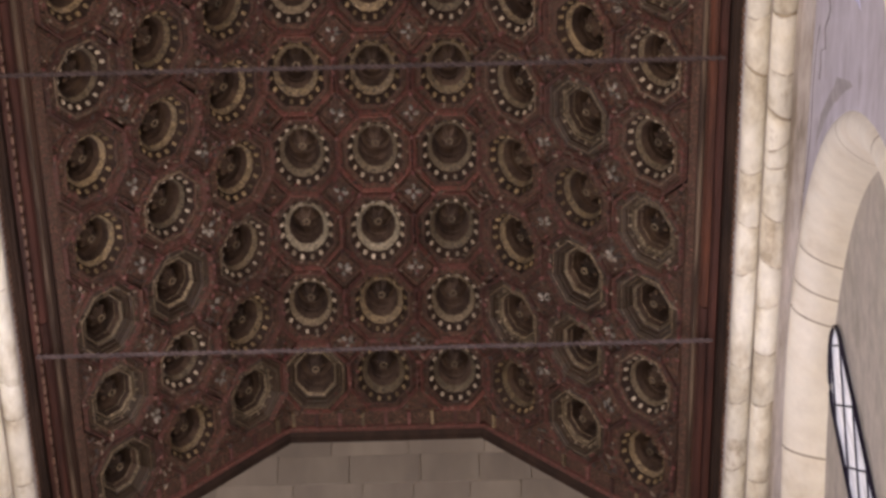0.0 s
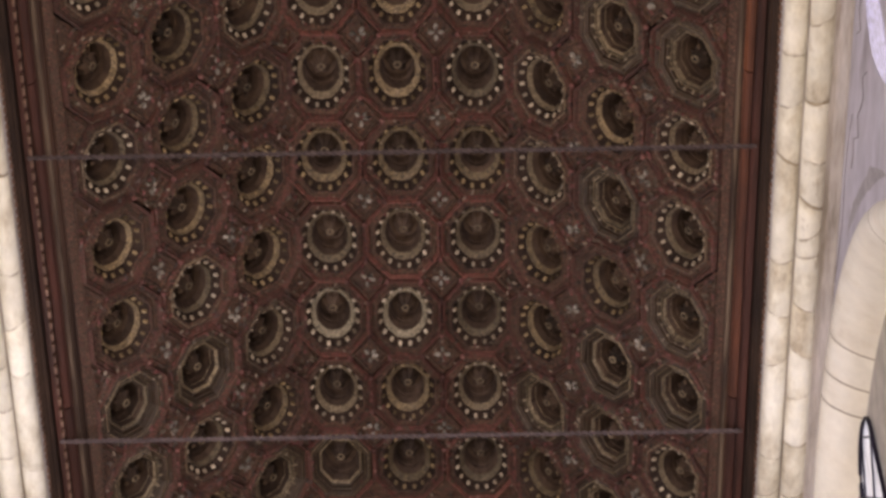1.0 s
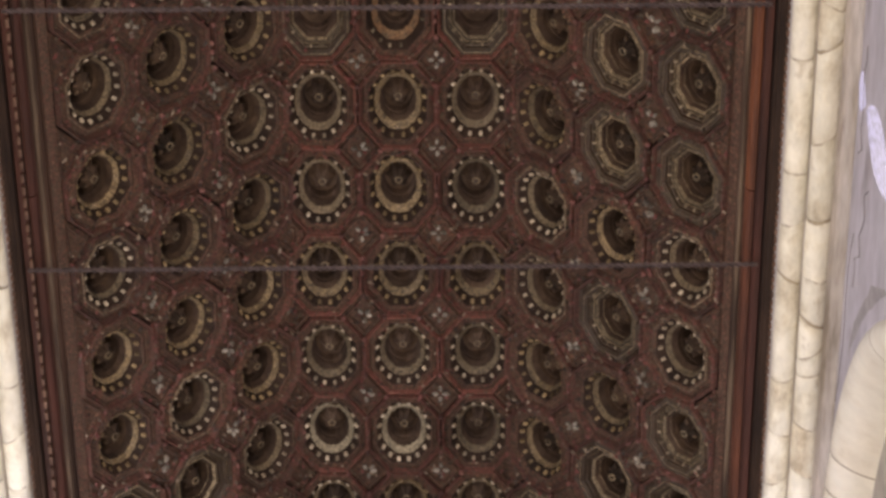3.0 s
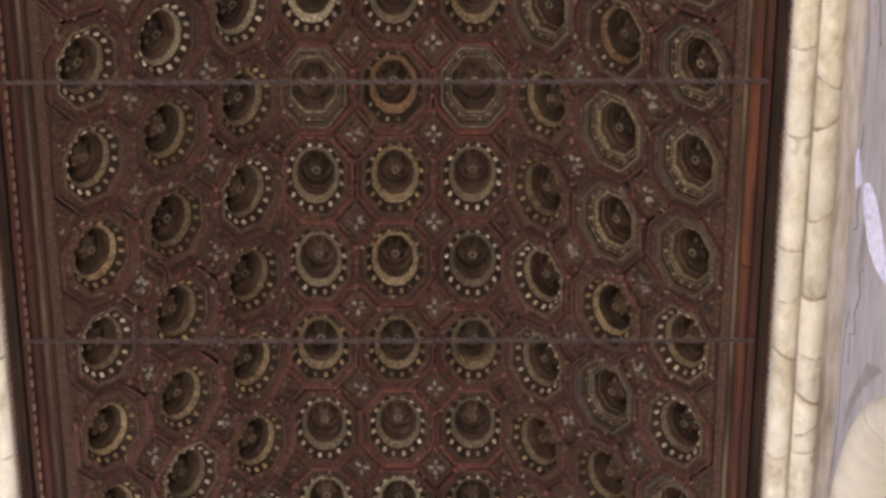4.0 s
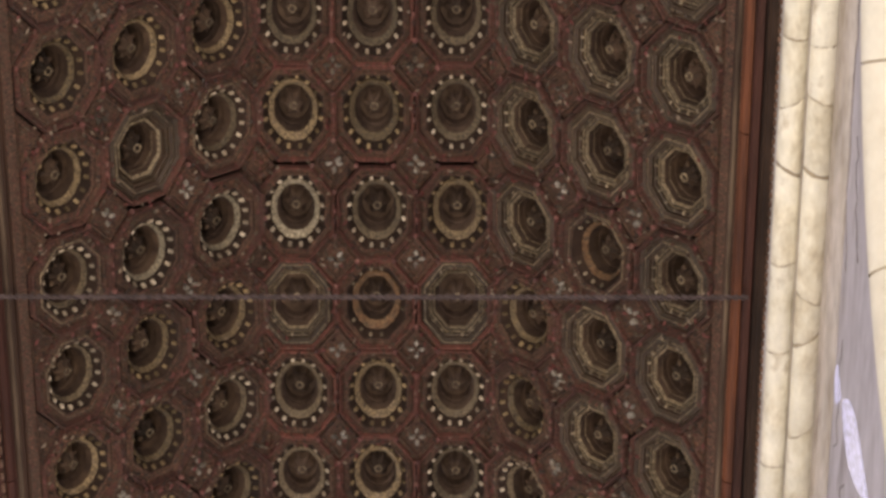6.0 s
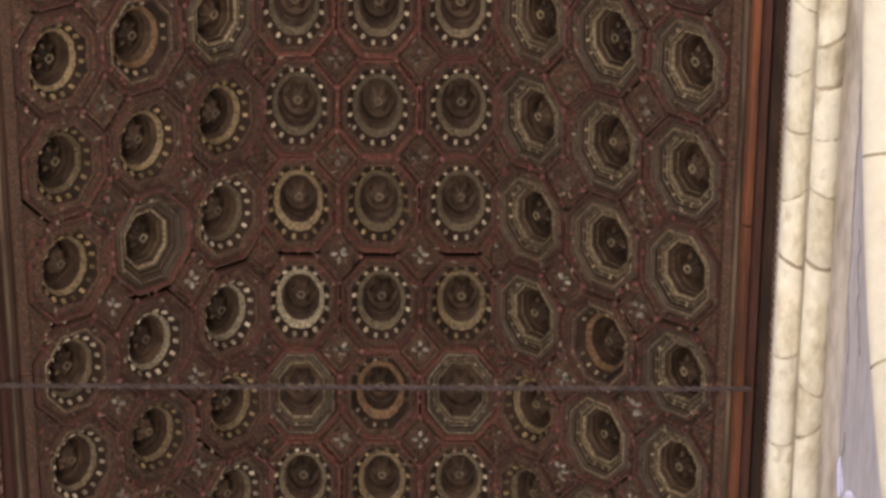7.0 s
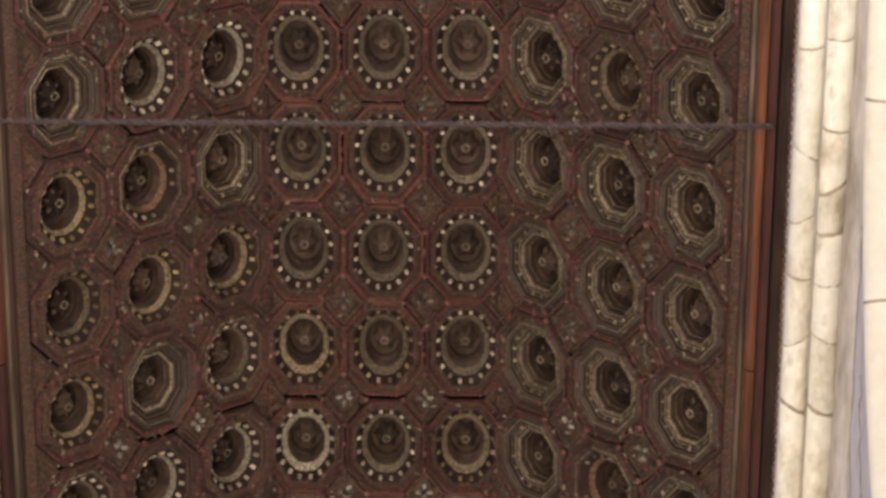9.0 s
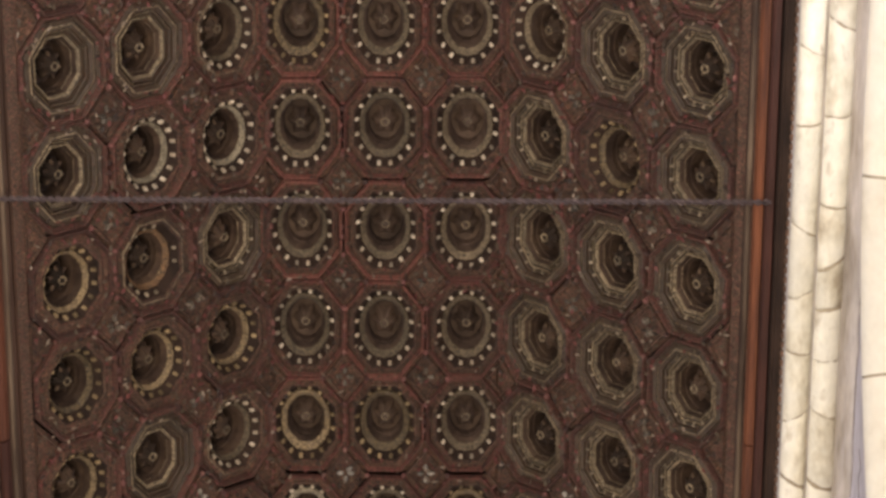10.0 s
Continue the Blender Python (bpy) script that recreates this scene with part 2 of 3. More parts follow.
def panel(side):
    """Origin and across-axis of one of the three planes: side -1, 0, 1."""
    if side == 0:
        return at(0, 0, -SINK), Vector((1, 0, 0)), 1.0, (-1, 0, 1)
    u = Vector((math.cos(SLOPE), 0, -side * math.sin(SLOPE)))
    return at(side * (FOLD + 0.03 - 0.15 * math.sin(SLOPE)), 0, -0.07 - 0.15 * math.cos(SLOPE)), u, SIDE, [side * (k + 0.5) for k in range(3)]


def on_panel(side, across, y, lift=0.0):
    """The pose of something on a plane of the ceiling, its z away from the room: across in cells from the plane's middle or fold."""
    origin, u, width, ks = panel(side)
    w = u.cross(Vector((0, 1, 0)))
    place = origin + u * (across * width * S) + Vector((0, y * S, 0)) + w * lift
    return Matrix.Translation(place) @ Matrix(((u.x, 0, w.x, 0), (u.y, 1, w.y, 0), (u.z, 0, w.z, 0), (0, 0, 0, 1)))


def cell(side, k, row):
    return on_panel(side, panel(side)[3][k], ROW0 - row * PY - (0.05 if row > 8 else 0.0) - (0.03 if row > 11 else 0.0))


def around(name, pts, r, sides=6):
    """A tube along points in metres."""
    bm = bmesh.new()
    loops = []
    for i, p in enumerate(pts):
        d = (pts[min(i + 1, len(pts) - 1)] - pts[max(i - 1, 0)]).normalized()
        u = d.orthogonal().normalized()
        v = d.cross(u)
        loops.append([bm.verts.new(p + r * (u * math.cos(t) + v * math.sin(t))) for t in [2 * math.pi * j / sides for j in range(sides)]])
    for p, q in zip(loops, loops[1:]):
        for j in range(sides):
            bm.faces.new((p[j], p[(j + 1) % sides], q[(j + 1) % sides], q[j]))
    bm.faces.new(loops[0])
    bm.faces.new(loops[-1])
    return bm


# ---- structure ----
def ceiling():
    bm = bmesh.new()
    for side in (-1, 0, 1):
        width = panel(side)[2]
        a, b = width * S / 2, PY * S / 2
        for k in range(3):
            for row in range(LAST):
                m = cell(side, k, row)
                o = octagon(a, b)
                for i, (cx, cy) in zip((1, 3, 5, 7), ((a, b), (-a, b), (-a, -b), (a, -b))):
                    p, q = o[i], o[(i + 1) % 8]
                    vs = [bm.verts.new(m @ Vector((x, y, 0.02))) for x, y in (p, (cx, cy), q)]
                    bm.faces.new(vs)
        # the plain strip between the last row and the end wall
        x0, x1 = ((-1.5, 1.5) if side == 0 else (0, 3 * side))
        vs = [bm.verts.new(on_panel(side, x, y, 0.01).translation) for x, y in ((x0, FIRST), (x1, FIRST), (x1, END), (x0, END))]
        bm.faces.new(vs)
    for side, rim in ((-1, 3.12), (1, 3.22)):
        vs = [bm.verts.new(on_panel(side, x * side, y, 0.01).translation) for x, y in ((3, END), (rim, END), (rim, ROW0 - LAST * PY), (3, ROW0 - LAST * PY))]
        bm.faces.new(vs)
    tagged(part("ceiling", bm, FIELD), "dark painted timber coffered ceiling with sloping sides", "ceiling", kind="structure")
    bm = bmesh.new()
    x = EDGE + 0.1
    outer = [(-x, -DROP - 0.1), (-FOLD, 0.0), (FOLD, 0.0), (x, -DROP - 0.1)]
    lift = [(p, q + 0.75) for p, q in outer]
    sweep(bm, lift + [(p, q + 0.95) for p, q in outer][::-1], END + 0.5, BACK)
    sweep(bm, outer + [(p, q + 0.2) for p, q in outer][::-1], ROW0 - (LAST - 0.5) * PY - 0.01, BACK)
    tagged(part("ceiling_boarding", bm, WOOD), "dark timber boarding behind the coffers", "ceiling", kind="structure")
    # moulding along the end wall, in three lengths
    e = tagged(new("end_trim"), "dark timber moulding along the end wall", "trim", kind="structure")
    for side in (-1, 0, 1):
        x0, x1 = ((-1.5, 1.5) if side == 0 else (0, 3 * side))
        for y0, y1, h, mt in ((END - 0.16, END + 0.02, 0.1, WOOD), (END - 0.22, END - 0.15, 0.06, RED)):
            bm = bmesh.new()
            loop = [[bm.verts.new(on_panel(side, x, y, z).translation) for x in (x0, x1)] for y, z in ((y0, 0.02), (y0, -h * S * 0.7), ((y0 * 2 + y1) / 3, -h * S), (y1, -h * S), (y1, 0.02))]
            for p, q in zip(loop, loop[1:]):
                bm.faces.new((p[0], p[1], q[1], q[0]))
            part("moulding", bm, mt, e)
        # small carved uprights in the strip
        n = 9 if side == 0 else 8
        for i in range(n):
            bm = bmesh.new()
            m = on_panel(side, x0 + (x1 - x0) * (i + 0.5) / n, (FIRST + END - 0.2) / 2)
            bmesh.ops.create_cube(bm, size=1, matrix=m @ Matrix.Diagonal((0.045 * S, 0.24 * S, 0.05 * S, 1)))
            part("upright", bm, STUD if i % 3 else OCHRE, e)


ceiling()


# ---- coffers ----
def dentil_mesh(material, size):
    bm = bmesh.new()
    v = bmesh.ops.create_cube(bm, size=1, matrix=Matrix.Diagonal((0.045 * S * size, 0.062 * S * size, 0.05 * S, 1)))["verts"]
    for q in v:
        if q.co.z < 0:
            q.co.x *= 0.78
            q.co.y *= 0.85
    me = bpy.data.meshes.new("dentil")
    bm.to_mesh(me)
    bm.free()
    me.materials.append(material)
    return me


def bezel(bm, a, b, steps, sides=8, phase=0.0, lobes=0, depth=0.0):
    """Lofted rounds: steps of (share of the full size, height), lobed like a flower where wanted."""
    loops = []
    for s, z in steps:
        loop = []
        for j in range(sides):
            t = 2 * math.pi * (j + phase) / sides
            r = s * (1 + depth * math.cos(lobes * t))
            loop.append(bm.verts.new((a * r * math.cos(t), b * r * math.sin(t), z * S)))
        loops.append(loop)
    for p, q in zip(loops, loops[1:]):
        for j in range(sides):
            bm.faces.new((p[j], p[(j + 1) % sides], q[(j + 1) % sides], q[j]))
    bm.faces.new(loops[-1])
    return bm


# what sets the kinds of coffer apart: words, bead's paint, bead's broadness, dentils' paint and size, how many thin fillets
KINDS = {
    "i": ("small ivory dentils and a thin grey bead", GREYBEAD, 0.9, IVORY, 1.02, 1),
    "w": ("large ivory dentils and a pale broad bead", PALE, 1.0, IVORY, 1.15, 0),
    "g": ("yellowed dentils and a broad gilt bead", OCHRE, 1.0, GILT, 1.08, 0),
    "s": ("stepped octagonal mouldings and small dull dentils", OLIVE, 0.6, DULL_DENTIL, 0.75, 3),
    "d": ("plain dark stepped mouldings", OLIVE, 0.7, None, 0, 2),
    "o": ("an orange-brown bead and few small dentils", RUST, 1.1, DULL_DENTIL, 0.85, 1),
}


def coffer(kind, side):
    words, bead_paint, broad, dentil_paint, size, fillets = KINDS[kind]
    a, b = panel(side)[2] * S / 2, PY * S / 2
    if side:
        a *= 0.98
    e = new("ceiling_coffer")
    part("frame", rings(bmesh.new(), a, b, [(0.998, 0.03), (0.985, -0.045), (0.965, -0.06), (0.945, -0.05), (0.925, -0.01), (0.91, -0.015), (0.9, 0.02)]), DULL_RED if side else RED, e, "dark red frame moulding")
    a2, b2 = a * (0.86 if side else 0.94), b * (0.9 if side else 1.0)
    p, q = (0.985 if side else 0.93), (0.955 if side else 0.915)
    steps = [(a * 0.9, b * 0.9, 0.02), (a * 0.885, b * 0.885, -0.005), (a2 * p, b2 * p, 0.0), (a2 * q, b2 * q, 0.018), (a2 * 0.9, b2 * 0.9, 0.0)]
    steps += [(a2 * s, b2 * s, z) for s, z in ((0.86, 0.0), (0.84, -0.02), (0.82, -0.02), (0.8, 0.0), (0.775, 0.005))]
    bm = bmesh.new()
    loops = [[bm.verts.new((x, y, z * S)) for x, y in octagon(u, v)] for u, v, z in steps]
    for lo, hi in zip(loops, loops[1:]):
        for i in range(8):
            bm.faces.new((lo[i], lo[(i + 1) % 8], hi[(i + 1) % 8], hi[i]))
    part("collar", bm, COLLAR if kind in "sd" else FIELD, e)
    deep = 1.05 if side else 1.0
    if kind in "sd":
        slope = [(0.775, 0.005), (0.765, 0.05), (0.735, 0.06), (0.725, 0.035), (0.705, 0.04), (0.695, 0.1), (0.63, 0.12)]
    else:
        slope = [(0.775, 0.005), (0.765, 0.02), (0.65, 0.12), (0.63, 0.125)]
    slope = [(s, z * deep) for s, z in slope]
    soft = None if kind in "sd" else (0.75,)
    start = [(0.793, 0.001)] if soft else []
    band = part("dentil_band", rings(bmesh.new(), a2, b2, start + slope, soft and (0.0, 0.75)), COLLAR if kind in "sd" else WOOD, e)
    if dentil_paint:
        me = dentil_mesh(dentil_paint, size)
        o1, o2 = octagon(a2 * 0.77, b2 * 0.77), octagon(a2 * 0.66, b2 * 0.66)
        for i in range(8):
            for f in (0.26, 0.74):
                if kind == "o" and i % 3 == 1:
                    continue
                z1, z2 = slope[1][1] * S - 0.01, slope[-2][1] * S - 0.01
                p = Vector((*o1[i], z1)).lerp(Vector((*o1[(i + 1) % 8], z1)), f)
                q = Vector((*o2[i], z2)).lerp(Vector((*o2[(i + 1) % 8], z2)), f)
                t = (Vector(o1[(i + 1) % 8]) - Vector(o1[i])).normalized().to_3d()
                y = (q - p).normalized()
                z = t.cross(y).normalized()
                c = p.lerp(q, 0.4) + Vector((rng.uniform(-1, 1), rng.uniform(-1, 1), 0)) * 0.003
                d = new("dentil", me)
                d.parent = band
                d.matrix_basis = Matrix(((t.x, y.x, z.x, c.x), (t.y, y.y, z.y, c.y), (t.z, y.z, z.z, c.z), (0, 0, 0, 1)))
    top = slope[-1][1]
    w = 0.095 * broad * (0.9 if side or kind in "sd" else 1.45)
    if kind in "sd":
        rim = [(0.63, top), (0.625, top - 0.035 * deep), (0.63 - 0.45 * w, top - 0.045 * deep), (0.63 - 0.8 * w, top - 0.025 * deep), (0.63 - w, top)]
    else:
        rim = [(0.63, top), (0.627, top - 0.03), (0.61, top - 0.035), (0.63 - 0.45 * w, top - 0.01), (0.63 - 0.85 * w, top + 0.022), (0.63 - w, top + 0.035)]
    part("bead", rings(bmesh.new(), a2, b2, rim, soft), bead_paint, e, "worn painted bead")
    # thin fillets, proud of the dark collar
    for s, z in ((0.862, -0.01), (0.735, 0.05 * deep), (0.695, 0.085 * deep))[:fillets if side or kind in "sd" else 0]:
        part("fillet", rings(bmesh.new(), a2, b2, [(s + 0.003, z + 0.01), (s, z - 0.008), (s - 0.016, z - 0.01), (s - 0.022, z + 0.005)]), OLIVE, e, "thin olive-grey fillet")
    # the well: an octagonal lip, then a round shaft
    s0, z0 = rim[-1]
    lip = [(s0, z0), (s0 - 0.015, z0 + 0.02), (s0 - 0.035, z0 + 0.05), (s0 - 0.06, z0 + 0.09)]
    part("well_lip", rings(bmesh.new(), a2, b2, lip, soft), WELL if side else LIT_WELL, e)
    if kind in "sd":
        part("inner_bead", rings(bmesh.new(), a2, b2, [(s0 - 0.028, z0 + 0.09), (s0 - 0.032, z0 + 0.066), (s0 - 0.046, z0 + 0.064), (s0 - 0.056, z0 + 0.09)]), OLIVE if side else COLLAR, e)
    r0 = (s0 - 0.05) * 1.05
    part("well", bezel(bmesh.new(), a2, b2, [(r0, z0 + 0.088), (r0 - 0.012, z0 + 0.16), (r0 - 0.03, z0 + 0.17), (r0 - 0.05, z0 + (0.36 if side else 0.3))], 16, 0.5), WELL if side else LIT_WELL, e)
    k = 0.115 if side else 0.12
    hang = 0.07 if side else 0.0
    shape = [(k * 0.8, z0 + 0.36), (k * 1.1, z0 + 0.3 - hang), (k * 1.25, z0 + 0.25 - hang), (k * 0.95, z0 + 0.2 - hang), (k * 1.0, z0 + 0.17 - hang), (k * 0.65, z0 + 0.12 - hang), (k * 0.35, z0 + 0.09 - hang), (k * 0.2, z0 + 0.08 - hang)]
    boss = part("boss", bezel(bmesh.new(), S, S * 1.15, shape, 24, 0, 6, 0.17), PENDANT_RED if side else PENDANT, e, "carved dark pendant boss")
    tip = shape[-1][1] - 0.005
    ring = [Vector((0.045 * S * math.cos(t), 0.045 * S * math.sin(t), tip * S)) for t in [2 * math.pi * j / 12 for j in range(13)]]
    part("ring", around("ring", ring, 0.012 * S, 5), OLIVE if kind in "sd" else GREYBEAD, boss, "pale ring at the tip")
    if side:
        for j in range(6):
            t = math.pi / 3 * j + 0.3
            bm = bmesh.new()
            bmesh.ops.create_uvsphere(bm, u_segments=6, v_segments=4, radius=1, matrix=Matrix.Translation((k * 0.95 * S * math.cos(t), k * 1.1 * S * math.sin(t), (z0 + 0.17 - hang) * S)) @ pose(0, 0, 0, 0, 0, math.degrees(t)) @ Matrix.Diagonal((0.05 * S, 0.022 * S, 0.03 * S, 1)))
            part("boss_leaf", bm, PENDANT_RED if j % 2 else BOSS_LEAF, boss)
    for y in (-0.06, 0.06):
        bm = bmesh.new()
        bmesh.ops.create_uvsphere(bm, u_segments=6, v_segments=4, radius=1, matrix=Matrix.Translation((a * 0.99, y * S, -0.07 * S)) @ Matrix.Diagonal((0.022 * S, 0.04 * S, 0.03 * S, 1)))
        part("stud", bm, STUD, e)
    return tagged(e, "octagonal coffer with " + words, "coffer", group="ceiling coffers")


# the kinds row by row from the end wall, across the nave from west to east
PLAN = ("dgs dgi gsg", "sig igi sdi", "ddi wwi gdd", "gig iii ggs", "ggg ggg isi", "igg igi igi", "ggi igi gss", "igg sos gss", "iww wig sos",
        "gdi ggi sss", "ggg iii sss", "gos iii sss", "dww iii sgs", "ddi gii iss", "gsi iii sgs", "dig igi sss", "gsi iii ssd")
rng = random.Random(4)
masters = {}
for row, text in enumerate(PLAN):
    for side, kinds in zip((-1, 0, 1), text.split()):
        for k, kind in enumerate(kinds if side >= 0 else kinds[::-1]):
            key = (kind, side)
            m = cell(side, k, row) @ pose(rng.uniform(-0.012, 0.012), rng.uniform(-0.016, 0.016), rng.uniform(-0.008, 0.008), rng.uniform(-1, 1), rng.uniform(-1, 1), rng.uniform(-1.2, 1.2))
            if key not in masters:
                masters[key] = coffer(*key)
                masters[key].matrix_basis = m
            else:
                copy_thing(masters[key], m)


# ---- diamonds with a leaf rosette between the coffers ----
def rosette(side, half, leaf):
    """half: 0 a whole diamond; -1 or 1 the half that lies on that side of a fold or an edge."""
    width = panel(side)[2]
    a, b = width * S * 0.5 * 0.5858 * 0.86, PY * S * 0.5 * 0.5858 * 0.86
    e = new("ceiling_rosette")
    bm = bmesh.new()
    corners = [(a, 0), (0, b), (-a, 0), (0, -b)]
    if half:
        corners = [(0, -b), (half * a, 0), (0, b)]
    loops = [[bm.verts.new((x * s, y * s, z * S)) for x, y in corners] for s, z in ((1, 0.02), (0.97, -0.03), (0.86, -0.035), (0.8, 0.0), (0.74, 0.015))]
    n = len(corners)
    for p, q in zip(loops, loops[1:]):
        for i in range(n):
            bm.faces.new((p[i], p[(i + 1) % n], q[(i + 1) % n], q[i]))
    bm.faces.new(loops[-1])
    part("panel", bm, FIELD, e)
    if not half:
        for i in range(4):
            bm = bmesh.new()
            ang = math.pi / 2 * i + (math.pi / 4 if rng.random() < 0.3 else 0)
            bmesh.ops.create_uvsphere(bm, u_segments=6, v_segments=4, radius=1, matrix=Matrix.Translation((math.cos(ang) * 0.065 * S, math.sin(ang) * 0.08 * S, -0.01 * S)) @ pose(0, 0, 0, 0, 0, math.degrees(ang)) @ Matrix.Diagonal((0.05 * S, 0.03 * S, 0.035 * S, 1)))
            part("petal", bm, leaf, e, "grey petal")
        for x, y in ((0.86 * a, 0), (-0.86 * a, 0), (0, 0.9 * b), (0, -0.9 * b)):
            bm = bmesh.new()
            bmesh.ops.create_uvsphere(bm, u_segments=6, v_segments=4, radius=0.036 * S, matrix=Matrix.Translation((x * 1.25, y * 1.2, -0.07 * S)))
            part("stud", bm, STUD, e)
    return tagged(e, "carved diamond panel with a pale leaf rosette" if not half else "half diamond of dark carved wood", "rosette", group="rosettes between coffers" if not half else "half diamonds")


for side in (-1, 0, 1):
    lines = ((-1.5, 1), (-0.5, 0), (0.5, 0), (1.5, -1)) if side == 0 else ((0, side), (side, 0), (2 * side, 0), (3 * side, -side))
    for across, half in lines:
        first = None
        for row in range(LAST - 1):
            m = on_panel(side, across, ROW0 - (row + 0.5) * PY - (0.05 if row > 8 else 0.025 if row == 8 else 0))
            if first is None or (half == 0 and row in (5, 9)):
                first = rosette(side, half, LEAF if row < 9 else DULL_LEAF)
                first.matrix_basis = m
            else:
                copy_thing(first, m)

# ---- small carved leaves and beads over the field, past counting ----
def island_paint(name, colours, rough=0.6):
    m = bpy.data.materials.new(name)
    m.use_nodes = True
    n, l = m.node_tree.nodes, m.node_tree.links
    geo, ramp = n.new("ShaderNodeNewGeometry"), n.new("ShaderNodeValToRGB")
    ramp.color_ramp.interpolation = "CONSTANT"
    e = ramp.color_ramp.elements
    while len(e) < len(colours):
        e.new(0.5)
    for k, c in enumerate(colours):
        e[k].position, e[k].color = k / len(colours), (*c, 1)
    l.new(geo.outputs["Random Per Island"], ramp.inputs[0])
    l.new(ramp.outputs[0], n["Principled BSDF"].inputs["Base Color"])
    n["Principled BSDF"].inputs["Roughness"].default_value = rough
    return m


CARVED = island_paint("carved_leaves", [(0.05, 0.03, 0.022), (0.14, 0.037, 0.035), (0.03, 0.02, 0.016), (0.1, 0.075, 0.05), (0.155, 0.05, 0.044), (0.045, 0.028, 0.02), (0.26, 0.2, 0.15), (0.085, 0.062, 0.042), (0.035, 0.024, 0.02), (0.11, 0.045, 0.036)])
SHAPE = [(1, 0, 0), (0, 1, 0), (-1, 0, 0), (0, -1, 0), (0.1, 0, -1)]
verts, faces = [], []
for side in (-1, 0, 1):
    width = panel(side)[2]
    a, b = width * S / 2, PY * S / 2
    count = 80 if side else 54
    for k in range(3):
        for row in range(LAST):
            m = cell(side, k, row)
            for i in range(count):
                for _ in range(20):
                    x, y = rng.uniform(-1, 1), rng.uniform(-1, 1)
                    ring = max(abs(x), abs(y), (abs(x) + abs(y)) / 1.4142)
                    if 0.74 < ring:
                        break
                ln, wd, ht = rng.uniform(0.02, 0.06) * S, rng.uniform(0.01, 0.024) * S, rng.uniform(0.02, 0.045) * S
                t = math.atan2(y, x) + rng.choice((0, math.pi / 2, 0.8, -0.8)) + rng.uniform(-0.3, 0.3)
                c, s = math.cos(t), math.sin(t)
                base = -0.04 * S if ring > 0.9 else -0.005 * S
                o = len(verts)
                verts += [tuple(m @ Vector((x * a + c * p * ln - s * q * wd, y * b + s * p * ln + c * q * wd, base + r * ht))) for p, q, r in SHAPE]
                faces += [(o, o + 1, o + 4), (o + 1, o + 2, o + 4), (o + 2, o + 3, o + 4), (o + 3, o, o + 4)]
me = bpy.data.meshes.new("carved_foliage")
me.from_pydata(verts, [], faces)
me.materials.append(CARVED)
tagged(new("carved_foliage", me), "tiny painted carved leaves scattered between the coffers", "carving", kind="stuff")

# ---- cornices ----
CORNICE = [  # name, material, profile of (x, z) past the panel's edge
    ("fascia", FASCIA, [(-0.06, 0.3), (-0.055, 0.02), (-0.03, -0.03), (0.0, -0.03), (0.01, -0.08), (0.06, -0.1), (0.08, -0.14), (0.12, -0.14), (0.14, -0.05), (0.14, 0.3)]),
    ("faded_fillet", FILLET, [(0.04, 0.1), (0.042, -0.135), (0.05, -0.15), (0.085, -0.155), (0.095, -0.14), (0.1, 0.1)]),
    ("thin_fillet", FILLET, [(-0.075, 0.2), (-0.075, -0.02), (-0.068, -0.03), (-0.055, -0.03), (-0.05, -0.02), (-0.05, 0.2)]),
    ("red_band", None, [(0.115, -0.05), (0.12, -0.17), (0.145, -0.225), (0.19, -0.255), (0.225, -0.25), (0.24, -0.05)]),
    ("brown_band", BAND_DARK, [(0.235, -0.05), (0.24, -0.27), (0.27, -0.305), (0.33, -0.31), (0.345, -0.28), (0.36, -0.05)]),
    ("dark_band", WOOD, [(0.35, -0.05), (0.355, -0.36), (0.37, -0.4), (0.395, -0.4), (0.4, -0.43), (0.43, -0.46), (0.47, -0.46), (0.5, -0.4), (0.5, -0.05)]),
]
